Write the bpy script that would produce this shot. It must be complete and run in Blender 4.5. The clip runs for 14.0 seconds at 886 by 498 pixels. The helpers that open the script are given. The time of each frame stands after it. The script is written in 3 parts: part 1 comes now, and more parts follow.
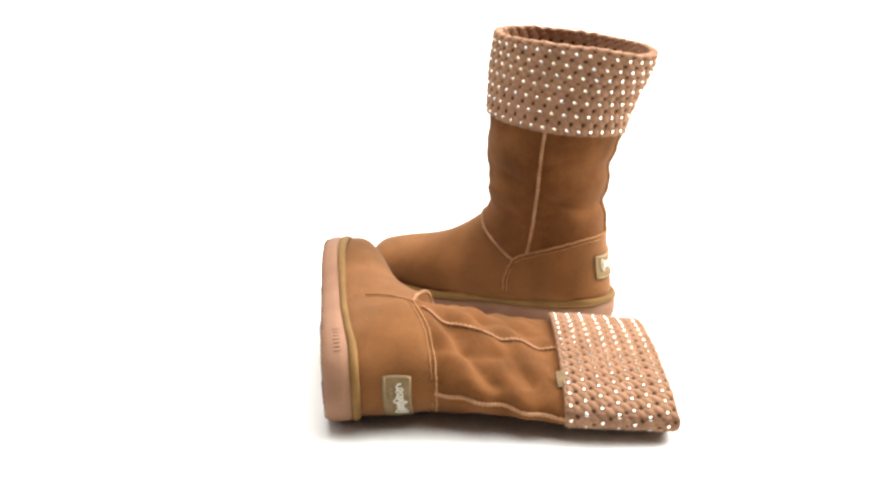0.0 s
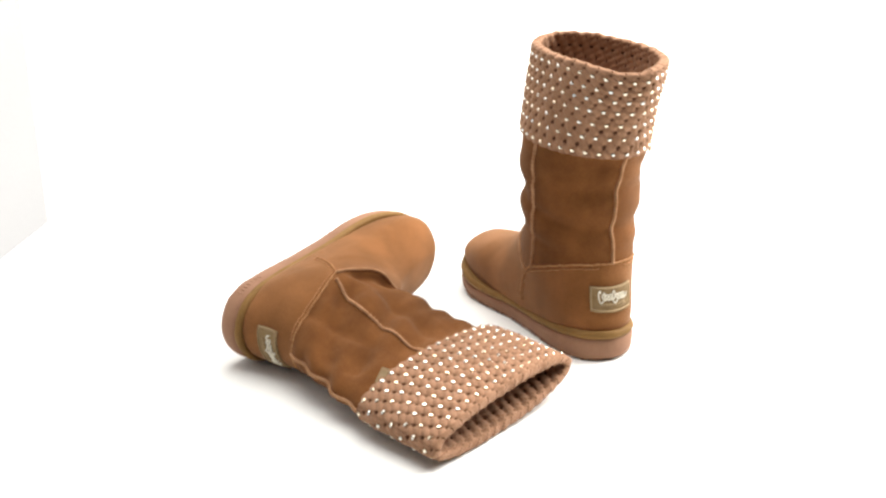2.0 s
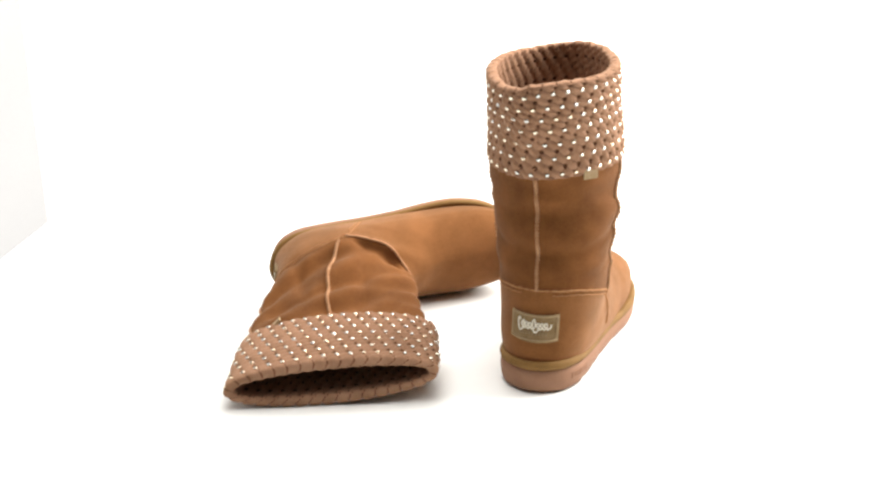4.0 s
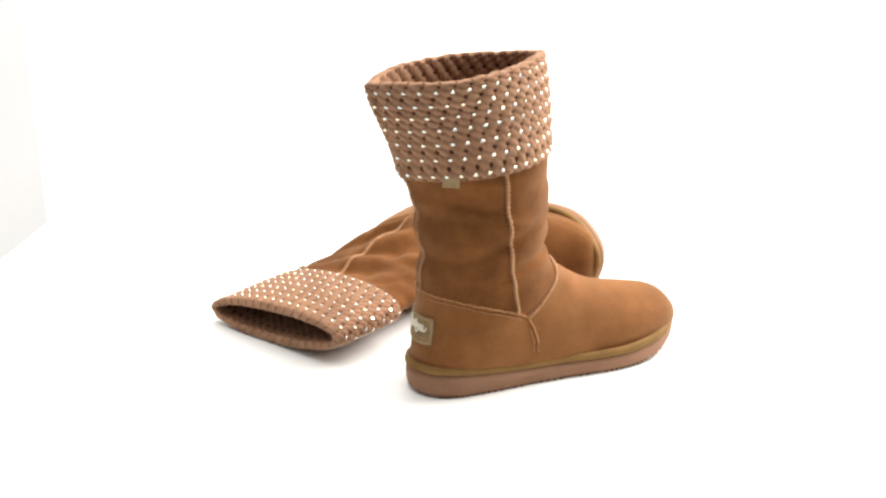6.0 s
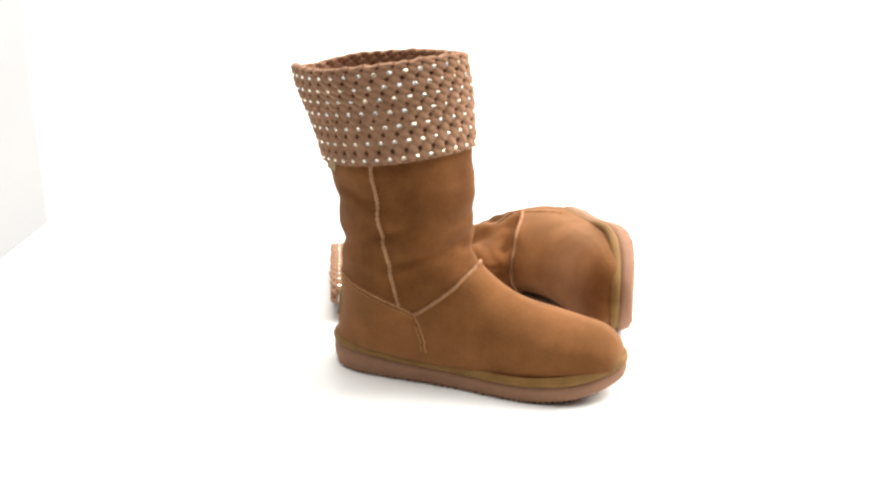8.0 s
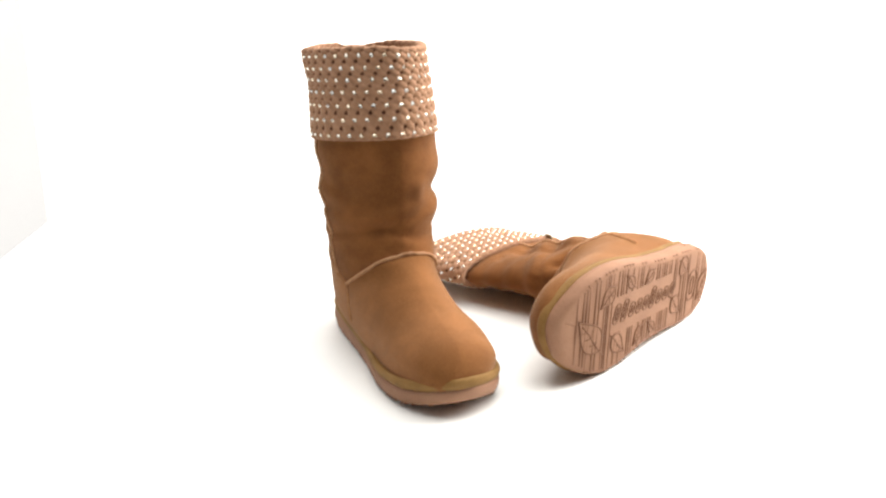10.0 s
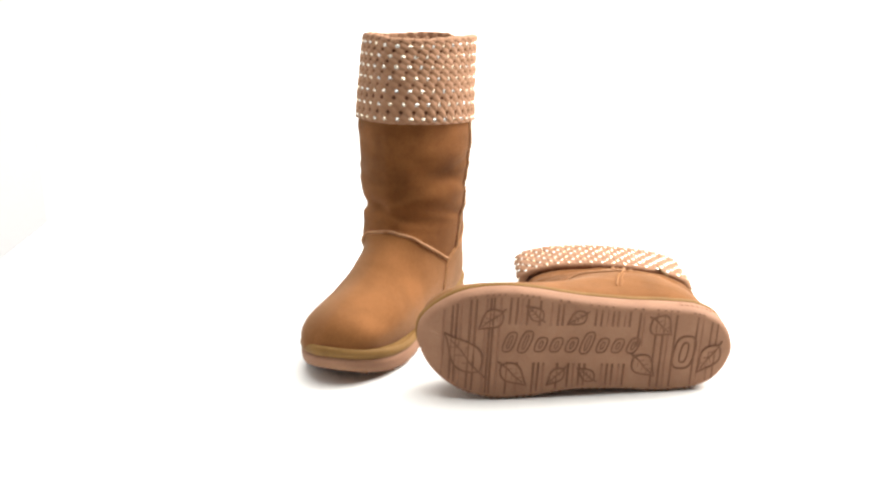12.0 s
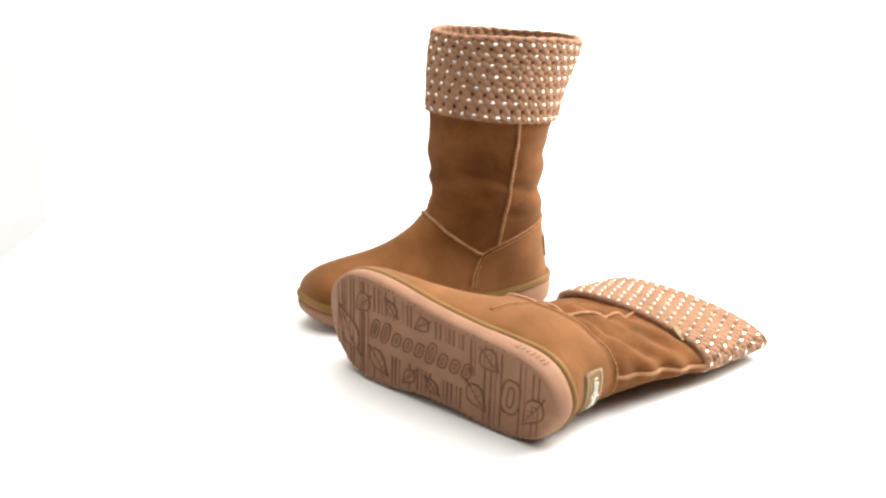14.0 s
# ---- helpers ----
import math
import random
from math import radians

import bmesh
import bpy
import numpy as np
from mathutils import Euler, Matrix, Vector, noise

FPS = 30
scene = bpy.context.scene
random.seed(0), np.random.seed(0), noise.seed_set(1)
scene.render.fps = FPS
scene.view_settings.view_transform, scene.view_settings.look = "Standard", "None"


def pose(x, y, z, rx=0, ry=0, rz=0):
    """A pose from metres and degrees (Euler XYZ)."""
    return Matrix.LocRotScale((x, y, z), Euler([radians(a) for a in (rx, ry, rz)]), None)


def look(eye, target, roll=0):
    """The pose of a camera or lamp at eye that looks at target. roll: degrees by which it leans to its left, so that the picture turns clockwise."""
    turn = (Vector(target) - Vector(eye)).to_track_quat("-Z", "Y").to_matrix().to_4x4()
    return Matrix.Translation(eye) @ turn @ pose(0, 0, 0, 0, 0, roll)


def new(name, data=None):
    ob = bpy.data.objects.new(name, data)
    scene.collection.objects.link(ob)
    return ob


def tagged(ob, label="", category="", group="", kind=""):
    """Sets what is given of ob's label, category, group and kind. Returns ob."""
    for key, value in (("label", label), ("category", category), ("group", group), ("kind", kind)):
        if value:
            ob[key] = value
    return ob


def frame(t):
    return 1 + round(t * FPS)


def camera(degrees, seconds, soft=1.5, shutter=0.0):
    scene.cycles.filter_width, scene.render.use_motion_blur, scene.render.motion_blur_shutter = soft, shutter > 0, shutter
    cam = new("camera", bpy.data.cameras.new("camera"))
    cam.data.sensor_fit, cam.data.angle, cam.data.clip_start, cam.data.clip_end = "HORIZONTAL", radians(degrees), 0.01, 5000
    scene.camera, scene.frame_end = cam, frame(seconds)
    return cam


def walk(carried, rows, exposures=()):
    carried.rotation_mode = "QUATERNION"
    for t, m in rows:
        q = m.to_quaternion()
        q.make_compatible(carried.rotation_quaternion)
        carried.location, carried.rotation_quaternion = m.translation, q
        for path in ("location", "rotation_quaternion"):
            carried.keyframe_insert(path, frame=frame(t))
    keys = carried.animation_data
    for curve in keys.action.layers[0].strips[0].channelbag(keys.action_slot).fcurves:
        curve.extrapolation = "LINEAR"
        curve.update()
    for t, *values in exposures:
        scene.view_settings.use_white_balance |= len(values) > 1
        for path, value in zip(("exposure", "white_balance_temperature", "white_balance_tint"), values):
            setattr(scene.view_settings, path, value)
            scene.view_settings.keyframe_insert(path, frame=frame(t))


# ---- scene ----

# ================= camera: stands still before a turntable =================
cam = camera(44.3, 14.0, soft=2.4)
CAM_POSE = pose(0, -1.085, 0.458, 90 - 18.42, 0, 1.99) @ pose(0, 0, 0, 0, 0, -0.586)
walk(cam, [(0.0, CAM_POSE), (14.0, CAM_POSE)], exposures=[(0.0, 0.16), (0.5, 0.10), (1.5, 0.02), (3.0, 0.0), (5.5, 0.0), (7.0, -0.03), (9.0, -0.02), (11.5, 0.08), (14.0, 0.05)])

# turn of the table, degrees by seconds (clockwise seen from above)
TURN_T = [0.0, 0.5, 1.0, 1.5, 2.0, 2.5, 3.0, 3.2, 5.3, 5.5, 6.0, 6.5, 7.0, 7.5, 8.0, 8.5, 9.0, 9.2, 11.3, 11.5, 12.0, 12.5, 13.0, 13.5, 14.0]
TURN_A = [-0.3, 9.05, 20.5, 31.95, 42.1, 53.4, 64.4, 69.1, 116.4, 121.2, 130.85, 142.45, 154.2, 165.7, 175.75, 187.05, 198.75,
          203.7, 253.4, 258.4, 269.25, 281.45, 293.4, 305.4, 316.95]

# ================= light: a white photo tent =================
world = bpy.data.worlds.new("white_studio")
scene.world = world
world.use_nodes = True
world.node_tree.nodes["Background"].inputs["Color"].default_value = (1.0, 0.985, 0.965, 1)
world.node_tree.nodes["Background"].inputs["Strength"].default_value = 0.05


def softbox(name, eye, target, size, power, colour=(1, 0.97, 0.93)):
    lamp = bpy.data.lights.new(name, "AREA")
    lamp.shape, lamp.size, lamp.energy, lamp.color = "SQUARE", size, power, colour
    ob = new(name, lamp)
    ob.matrix_world = look(eye, target)
    return ob


softbox("softbox_top", (0.10, 0.25, 1.5), (0, 0.0, 0.0), 1.9, 56)
softbox("softbox_side", (1.20, 0.42, 0.95), (0, 0, 0.1), 1.0, 56)
# unseen lamp, added to keep the far sweep burnt out to white
softbox("backdrop_fill", (0.0, 1.4, 1.2), (0, 3.0, 0.5), 1.0, 55)


# ================= materials =================
def material(name):
    m = bpy.data.materials.new(name)
    m.use_nodes = True
    return m, m.node_tree, m.node_tree.nodes["Principled BSDF"]


def noise_node(nt, scale, detail=4.0, rough=0.55, stretch=None):
    tc = nt.nodes.new("ShaderNodeTexCoord")
    mp = nt.nodes.new("ShaderNodeMapping")
    nt.links.new(tc.outputs["Object"], mp.inputs["Vector"])
    if stretch:
        mp.inputs["Scale"].default_value = stretch
    n = nt.nodes.new("ShaderNodeTexNoise")
    n.inputs["Scale"].default_value, n.inputs["Detail"].default_value, n.inputs["Roughness"].default_value = scale, detail, rough
    nt.links.new(mp.outputs["Vector"], n.inputs["Vector"])
    return n


def two_scale(name, dark, light, coarse, fine, rough, bump, sheen=0.0, spec=0.2, fine_mix=0.35):
    """Colour varied by a coarse and a fine noise, with a fine relief."""
    m, nt, bsdf = material(name)
    a, b = noise_node(nt, coarse), noise_node(nt, fine, 2.0)
    mix = nt.nodes.new("ShaderNodeMix")
    mix.data_type = "FLOAT"
    mix.inputs[0].default_value = fine_mix
    nt.links.new(a.outputs["Fac"], mix.inputs[2])
    nt.links.new(b.outputs["Fac"], mix.inputs[3])
    ramp = nt.nodes.new("ShaderNodeValToRGB")
    ramp.color_ramp.elements[0].position, ramp.color_ramp.elements[1].position = 0.36, 0.64
    ramp.color_ramp.elements[0].color, ramp.color_ramp.elements[1].color = (*dark, 1), (*light, 1)
    nt.links.new(mix.outputs[0], ramp.inputs["Fac"])
    nt.links.new(ramp.outputs["Color"], bsdf.inputs["Base Color"])
    bp = nt.nodes.new("ShaderNodeBump")
    bp.inputs["Strength"].default_value, bp.inputs["Distance"].default_value = bump, 0.0012
    nt.links.new(b.outputs["Fac"], bp.inputs["Height"])
    nt.links.new(bp.outputs["Normal"], bsdf.inputs["Normal"])
    bsdf.inputs["Roughness"].default_value = rough
    bsdf.inputs["Specular IOR Level"].default_value = spec
    bsdf.inputs["Sheen Weight"].default_value = sheen
    bsdf.inputs["Sheen Roughness"].default_value = 0.5
    bsdf.inputs["Sheen Tint"].default_value = (1.0, 0.80, 0.60, 1)
    return m


# tan suede darkened by eye: holds the shaft's own tone and its shade
SUEDE_SHAFT = two_scale("darkened_tan_suede", (0.102, 0.0375, 0.0098), (0.188, 0.0725, 0.0220), 26, 900, 0.95, 0.4, sheen=0.10, spec=0.1)
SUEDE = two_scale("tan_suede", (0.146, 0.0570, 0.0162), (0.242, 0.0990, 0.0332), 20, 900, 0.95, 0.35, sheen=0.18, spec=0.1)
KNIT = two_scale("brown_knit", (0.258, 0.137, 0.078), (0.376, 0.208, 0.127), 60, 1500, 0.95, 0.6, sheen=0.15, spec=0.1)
# dark brown put on weave gaps in place of their shade
KNIT_GAP_SHADE = two_scale("weave_gap_shade", (0.060, 0.026, 0.014), (0.105, 0.048, 0.027), 60, 1500, 0.95, 0.4, spec=0.05)
PIPING = two_scale("pale_tan_piping", (0.33, 0.165, 0.080), (0.49, 0.275, 0.150), 90, 1400, 0.9, 0.8, spec=0.1)
STITCH = two_scale("tan_stitching", (0.30, 0.14, 0.058), (0.42, 0.22, 0.105), 200, 1600, 0.9, 0.6, spec=0.1)
WELT = two_scale("olive_tan_welt", (0.168, 0.088, 0.023), (0.232, 0.124, 0.038), 40, 700, 0.7, 0.3, spec=0.2)
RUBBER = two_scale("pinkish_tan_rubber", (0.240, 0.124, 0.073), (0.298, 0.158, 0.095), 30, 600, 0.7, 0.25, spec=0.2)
# dark browns for sole grooves and notches: their shade is put into the colour
GROOVE_SHADE = two_scale("brown_groove_shade", (0.135, 0.064, 0.036), (0.185, 0.09, 0.052), 50, 600, 0.8, 0.2)
RECESS_SHADE = two_scale("reddish_recess_shade", (0.205, 0.102, 0.060), (0.25, 0.127, 0.076), 50, 600, 0.7, 0.2)
LABEL = two_scale("khaki_label_cloth", (0.20, 0.13, 0.06), (0.28, 0.19, 0.10), 120, 1800, 0.85, 0.6)
LABEL_EDGE = two_scale("pale_khaki_stitching", (0.29, 0.20, 0.105), (0.38, 0.275, 0.155), 300, 1800, 0.85, 0.6)
LABEL_WHITE = two_scale("cream_embroidery", (0.72, 0.66, 0.52), (0.85, 0.80, 0.68), 300, 1800, 0.7, 0.5)
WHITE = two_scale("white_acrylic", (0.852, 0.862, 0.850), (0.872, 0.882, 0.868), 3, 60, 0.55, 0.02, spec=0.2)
# mid grey stands in for the weaker light on a white panel
PANEL = two_scale("dimmed_tent_cloth", (0.332, 0.332, 0.337), (0.352, 0.352, 0.357), 3, 300, 0.9, 0.1, spec=0.1)
STONE, _nt, _b = material("clear_rhinestone")
_b.inputs["Metallic"].default_value, _b.inputs["Roughness"].default_value = 1.0, 0.20
_oi = _nt.nodes.new("ShaderNodeObjectInfo")
_rp = _nt.nodes.new("ShaderNodeValToRGB")
_rp.color_ramp.elements[0].color, _rp.color_ramp.elements[1].color = (0.72, 0.76, 0.74, 1), (0.94, 0.83, 0.62, 1)
_nt.links.new(_oi.outputs["Random"], _rp.inputs["Fac"])
_nt.links.new(_rp.outputs["Color"], _b.inputs["Base Color"])


# ================= mesh helpers =================
def part(name, bm, mat, parent=None, label="", smooth=True, kind=""):
    me = bpy.data.meshes.new(name)
    bmesh.ops.recalc_face_normals(bm, faces=bm.faces)
    bm.to_mesh(me)
    bm.free()
    return part_mesh(name, me, mat, parent, label, smooth, kind)


def part_mesh(name, me, mat, parent=None, label="", smooth=True, kind=""):
    for m in (mat if isinstance(mat, (list, tuple)) else [mat]):
        me.materials.append(m)
    if smooth:
        me.polygons.foreach_set("use_smooth", [True] * len(me.polygons))
    ob = new(name, me)
    if parent:
        ob.parent = parent
    if label or kind:
        tagged(ob, label=label, kind=kind)
    return ob


def grid_mesh(name, rows, closed_v=True, caps=(False, False), faces_keep=None):
    """A mesh from rows of points (each row a ring)."""
    nr, na = len(rows), len(rows[0])
    verts = [tuple(p) for r in rows for p in r]
    faces = []
    for i in range(nr - 1):
        for j in range(na if closed_v else na - 1):
            if faces_keep is None or faces_keep(i, j):
                k = (j + 1) % na
                faces.append((i * na + j, i * na + k, (i + 1) * na + k, (i + 1) * na + j))
    if caps[0]:
        faces.append(tuple(range(na - 1, -1, -1)))
    if caps[1]:
        faces.append(tuple((nr - 1) * na + j for j in range(na)))
    me = bpy.data.meshes.new(name)
    me.from_pydata(verts, [], faces)
    me.update()
    bm = bmesh.new()
    bm.from_mesh(me)
    loose = [v for v in bm.verts if not v.link_faces]
    bmesh.ops.delete(bm, geom=loose, context="VERTS")
    bmesh.ops.recalc_face_normals(bm, faces=bm.faces)
    bm.to_mesh(me)
    bm.free()
    return me


def tube(points, radius, sides=8, closed=False, wobble=0.0, flat=1.0, normal=None):
    """A bmesh tube along points; wobble gives a stitched, twisted thickness."""
    bm = bmesh.new()
    pts = [Vector(p) for p in points]
    n = len(pts)
    rings = []
    up = Vector(normal) if normal else Vector((0.13, 0.31, 0.94))
    for i, p in enumerate(pts):
        a = pts[i - 1] if (i or closed) else p
        b = pts[(i + 1) % n] if (i < n - 1 or closed) else p
        d = (b - a).normalized()
        s = d.cross(up)
        if s.length < 1e-4:
            s = d.cross(Vector((1, 0, 0)))
        s.normalize()
        u = s.cross(d)
        r = radius * (1 + wobble * math.sin(i * 2.1))
        rings.append([bm.verts.new(p + (s * math.cos(2 * math.pi * k / sides) + u * flat * math.sin(2 * math.pi * k / sides)) * r)
                      for k in range(sides)])
    for i in range(n if closed else n - 1):
        a, b = rings[i], rings[(i + 1) % n]
        for k in range(sides):
            bm.faces.new((a[k], a[(k + 1) % sides], b[(k + 1) % sides], b[k]))
    if not closed:
        bm.faces.new(rings[0][::-1])
        bm.faces.new(rings[-1])
    return bm


def catmull(pts, n, closed=False):
    """n points along a Catmull-Rom curve through pts."""
    pts = np.array(pts, float)
    m = len(pts)
    out = []
    span = m if closed else m - 1
    for k in range(n):
        u = k / n * span if closed else k / (n - 1) * span
        i = min(int(u), span - 1)
        t = u - i
        if closed:
            a, b, c, d = pts[(i - 1) % m], pts[i % m], pts[(i + 1) % m], pts[(i + 2) % m]
        else:
            a, b, c, d = pts[max(i - 1, 0)], pts[i], pts[i + 1], pts[min(i + 2, m - 1)]
        out.append(0.5 * (2 * b + (c - a) * t + (2 * a - 5 * b + 4 * c - d) * t * t + (3 * b - 3 * c + d - a) * t ** 3))
    return np.array(out)


# ================= the boot =================
# outline of the outsole of a right boot: x from heel to toe, y to the inner side
OUTLINE = [(0, 0), (.010, .024), (.03, .036), (.06, .040), (.10, .039), (.14, .040), (.18, .047), (.215, .050), (.245, .043),
           (.267, .027), (.277, .010), (.28, -.006), (.276, -.019), (.262, -.0345), (.24, -.0475), (.21, -.0530), (.18, -.0515),
           (.14, -.0455), (.10, -.042), (.06, -.040), (.03, -.036), (.010, -.024)]
SOLE_L, SOLE_W = 1.050, 1.012


def toe_spring(x):
    """Height of the tread over the ground: it rolls up under the toe."""
    return float(np.interp(x, [-.010, .004, .018, .19, .225, .248, .274, .288, .300], [.0042, .0012, 0, 0, .0015, .0040, .0100, .0150, .0205]))


def sole_top(x):
    """Height of the joint between outsole and welt: a thick heel, thinner towards the toe."""
    return float(np.interp(x, [-.01, .026, .059, .092, .14, .18, .21, .247, .274, .297], [.0256, .0248, .0216, .0188, .0178, .0168, .0174, .0206, .0252, .0318]))


# stations of the upper: front or top (x, z), back or bottom (x, z), half width, squareness below
UPRIGHT = [
    ((.141, .254), (-.014, .244), .057, 1.2), ((.142, .236), (-.007, .224), .0595, 1.2), ((.1425, .219), (-.0015, .207), .0610, 1.2),
    ((.1440, .195), (.0045, .185), .0615, 1.15), ((.1425, .173), (.0090, .166), .0605, 1.1), ((.1440, .149), (.0130, .142), .0580, 1.05),
    ((.1460, .130), (.0125, .120), .0550, 1.0), ((.1485, .1155), (.0110, .098), .0530, .95), ((.154, .1090), (.008, .067), .0515, .95),
    ((.163, .1015), (.0045, .028), .0490, .85), ((.175, .0930), (.030, .020), .0485, .42), ((.190, .0850), (.085, .016), .0482, .28),
    ((.208, .0788), (.140, .014), .0488, .24), ((.230, .0737), (.190, .013), .0502, .22), ((.252, .0690), (.229, .014), .0485, .24),
    ((.271, .0640), (.259, .018), .0428, .28), ((.2835, .0570), (.277, .022), .0332, .32), ((.2905, .0485), (.288, .026), .0215, .4),
    ((.2935, .0400), (.2930, .028), .0055, .6)]
UPRIGHT_Y = [-.0020, -.0020, -.0018, -.0015, -.0012, -.0010, -.0010, -.0015, -.0015, -.0005, -.001, -.002, -.003, -.003, -.004, -.004, -.005, -.006, -.006]

LYING = [
    ((.146, .255), (-.018, .245), .0170, .9), ((.152, .235), (-.023, .222), .0205, .9), ((.156, .212), (-.024, .196), .0240, .9),
    ((.157, .190), (-.020, .178), .0265, .9), ((.155, .170), (-.013, .160), .0290, .9), ((.155, .146), (-.008, .138), .0335, .95),
    ((.154, .128), (-.002, .116), .0385, .95), ((.152, .114), (.004, .096), .0430, .95), ((.155, .1085), (.006, .066), .0470, .85)] + UPRIGHT[9:]
LYING_Y = [.024, .023, .0190, .0158, .0122, .0085, .0055, .0030, .0008] + UPRIGHT_Y[9:]


class Upper:
    """The smooth surface of a boot's upper: at(s, a), s from 0 (top) to 1 (toe), a from 0 (front) through pi (back)."""

    def __init__(self, stations, shift, side, wrinkle, lean=1.0):
        flat = [(*f, *b, w, e, y) for (f, b, w, e), y in zip(stations, shift)]
        self.table = catmull(flat, 541)
        self.side, self.wrinkle, self.lean = side, wrinkle, lean

    def base(self, s, a):
        q = self.table[min(max(int(round(s * 540)), 0), 540)]
        fx, fz, bx, bz, w, e, yc = q
        c, sn = math.cos(a), math.sin(a)
        t = 0.5 - 0.5 * c
        shaft = 1 - min(max((s - 0.34) / 0.12, 0), 1)
        p = e if c < 0 else 1.0 + 0.20 * min(max((s - 0.45) / 0.15, 0), 1) + (0.22 if sn < 0 else 0) * min(max((s - 0.55) / 0.13, 0), 1) + shaft * (0.38 if sn < 0 else 0.06) * self.lean
        # the foot is slimmer over the outer toes
        if sn < 0 and s > 0.57:
            w *= 1 - 0.11 * min((s - 0.57) / 0.12, 1) * min(max((0.85 - t) / 0.45, 0), 1)
        y = w * math.copysign(abs(sn) ** p, sn) + yc
        return Vector((fx + (bx - fx) * t, y, fz + (bz - fz) * t))

    def at(self, s, a, out=0.0):
        p = self.base(s, a)
        h = 1 / 540
        du = self.base(min(s + h, 1), a) - self.base(max(s - h, 0), a)
        dv = self.base(s, a + 0.02) - self.base(s, a - 0.02)
        n = dv.cross(du)
        n = n.normalized() if n.length > 1e-12 else Vector((0, 0, 1))
        mid = self.table[min(max(int(round(s * 540)), 0), 540)]
        core = Vector(((mid[0] + mid[2]) / 2, mid[6], (mid[1] + mid[3]) / 2))
        if n.dot(p - core) < 0:
            n = -n
        p = p + n * (out + self.wrinkle(s, a, p))
        return Vector((p.x, p.y * self.side, p.z))


def ss(a, b, x):
    t = min(max((x - a) / (b - a), 0), 1)
    return t * t * (3 - 2 * t)


def dip(d, width):
    """A crease of unit depth: sharp below, soft above."""
    return math.exp(-(d / (width if d < 0 else 1.9 * width)) ** 2)


def wrinkle_upright(s, a, p):
    front = 0.5 + 0.5 * math.cos(a)
    shaft = ss(.235, .20, p.z) * ss(.10, .125, p.z)
    big = noise.noise(Vector((p.x * 9, p.y * 9 + 3, p.z * 42))) * 0.0036
    small = noise.noise(Vector((p.x * 26, p.y * 26, p.z * 70 + 9))) * 0.0011
    # folds across the front: the one over the ankle is the deepest
    crease = -(0.0030 * dip(p.z - 0.163 - 0.20 * p.y, .0055) * ss(.045, -.03, p.y) + 0.0016 * dip(p.z - 0.193 + 0.20 * p.y, .005)
               + 0.0050 * dip(p.z - 0.130 + 0.30 * p.y, .0055) * ss(-.055, -.01, p.y) + 0.0036 * dip(p.z - 0.144 - 0.35 * p.y, .0045)) * front ** 1.3 * 0.75
    crease += 0.0024 * math.exp(-((p.z - 0.172) / 0.011) ** 2 - ((p.y - 0.018) / 0.007) ** 2) * front
    flank = math.sin(a) ** 2
    crease -= flank * (0.0030 * dip(p.z - 0.150 - 0.40 * (p.x - 0.07), .0050) + 0.0024 * dip(p.z - 0.178 + 0.25 * (p.x - 0.08), .0045)
                       + 0.0026 * dip(p.z - 0.122 - 0.30 * (p.x - 0.09), .0042))
    # the back gives way above the heel panel
    back = max(0.0, -math.cos(a)) ** 1.5
    crease -= back * (0.0040 * dip(p.z - 0.176, .008) + 0.0022 * dip(p.z - 0.135, .006))
    foot = noise.noise(Vector((p.x * 30, p.y * 30, p.z * 30))) * 0.0006
    return (big + small + crease) * shaft + foot


def wrinkle_lying(s, a, p):
    shaft = ss(.235, .20, p.z) * ss(.085, .110, p.z)
    big = noise.noise(Vector((p.x * 14 + 5, p.y * 8 + 1, p.z * 36 + p.x * 18))) * 0.0052
    small = noise.noise(Vector((p.x * 30, p.y * 26 + 2, p.z * 60))) * 0.0018
    outer = 1 if p.y < 0 else 0.5
    up_side = ss(.004, -.008, p.y)
    # a deep fold round the heel, and the shaft sunk behind the vamp seam
    fold = -0.0075 * dip(p.z - 0.114 - 0.55 * max(0.06 - p.x, -0.02), .0080) * ss(.10, .045, p.x) * up_side
    lip = float(np.interp(p.x, [.088, .102, .118, .135, .150], [.086, .0895, .0955, .103, .114]))
    fold -= 0.0070 * dip(p.z - lip - .0075, .0048) * ss(.090, .105, p.x) * ss(.152, .140, p.x) * up_side
    # long soft folds towards the cuff
    fold -= up_side * shaft * (0.0034 * dip(p.x - 0.030 - 0.10 * (p.z - 0.12), .0055) * ss(.20, .16, p.z)
                               + 0.0030 * dip(p.x - 0.105 + 0.16 * (p.z - 0.12), .0060) + 0.0024 * dip(p.z - 0.168 + 0.35 * (p.x - 0.05), .0055))
    wave = (0.0024 * math.sin(p.z * 185 + 1) * math.exp(-((a - math.pi) / 0.35) ** 2) + 0.0018 * math.sin(p.z * 150) * math.exp(-((a - 4.75) / 0.30) ** 2)
            + 0.0013 * math.sin(p.z * 230 + p.y * 60) * max(0.0, math.cos(a)) ** 2)
    foot = noise.noise(Vector((p.x * 30, p.y * 30 + 7, p.z * 30))) * 0.0006 + wave * shaft
    return (big + small) * shaft * outer + fold + foot


# seams in side view (x, z) on the upright boot
SEAM_SIDE = [(.0665, .239), (.0670, .219), (.071, .183), (.076, .142), (.082, .106), (.0870, .082)]
SEAM_VAMP = [(.1500, .1140), (.146, .1095), (.135, .0985), (.120, .0865), (.108, .0780), (.1000, .0735)]
SEAM_HEEL = [(.0150, .1005), (.030, .0985), (.055, .0915), (.075, .0850), (.0900, .0795), (.1000, .0735)]
SEAM_DROP = [(.1000, .0735), (.106, .062), (.110, .050), (.112, .036)]


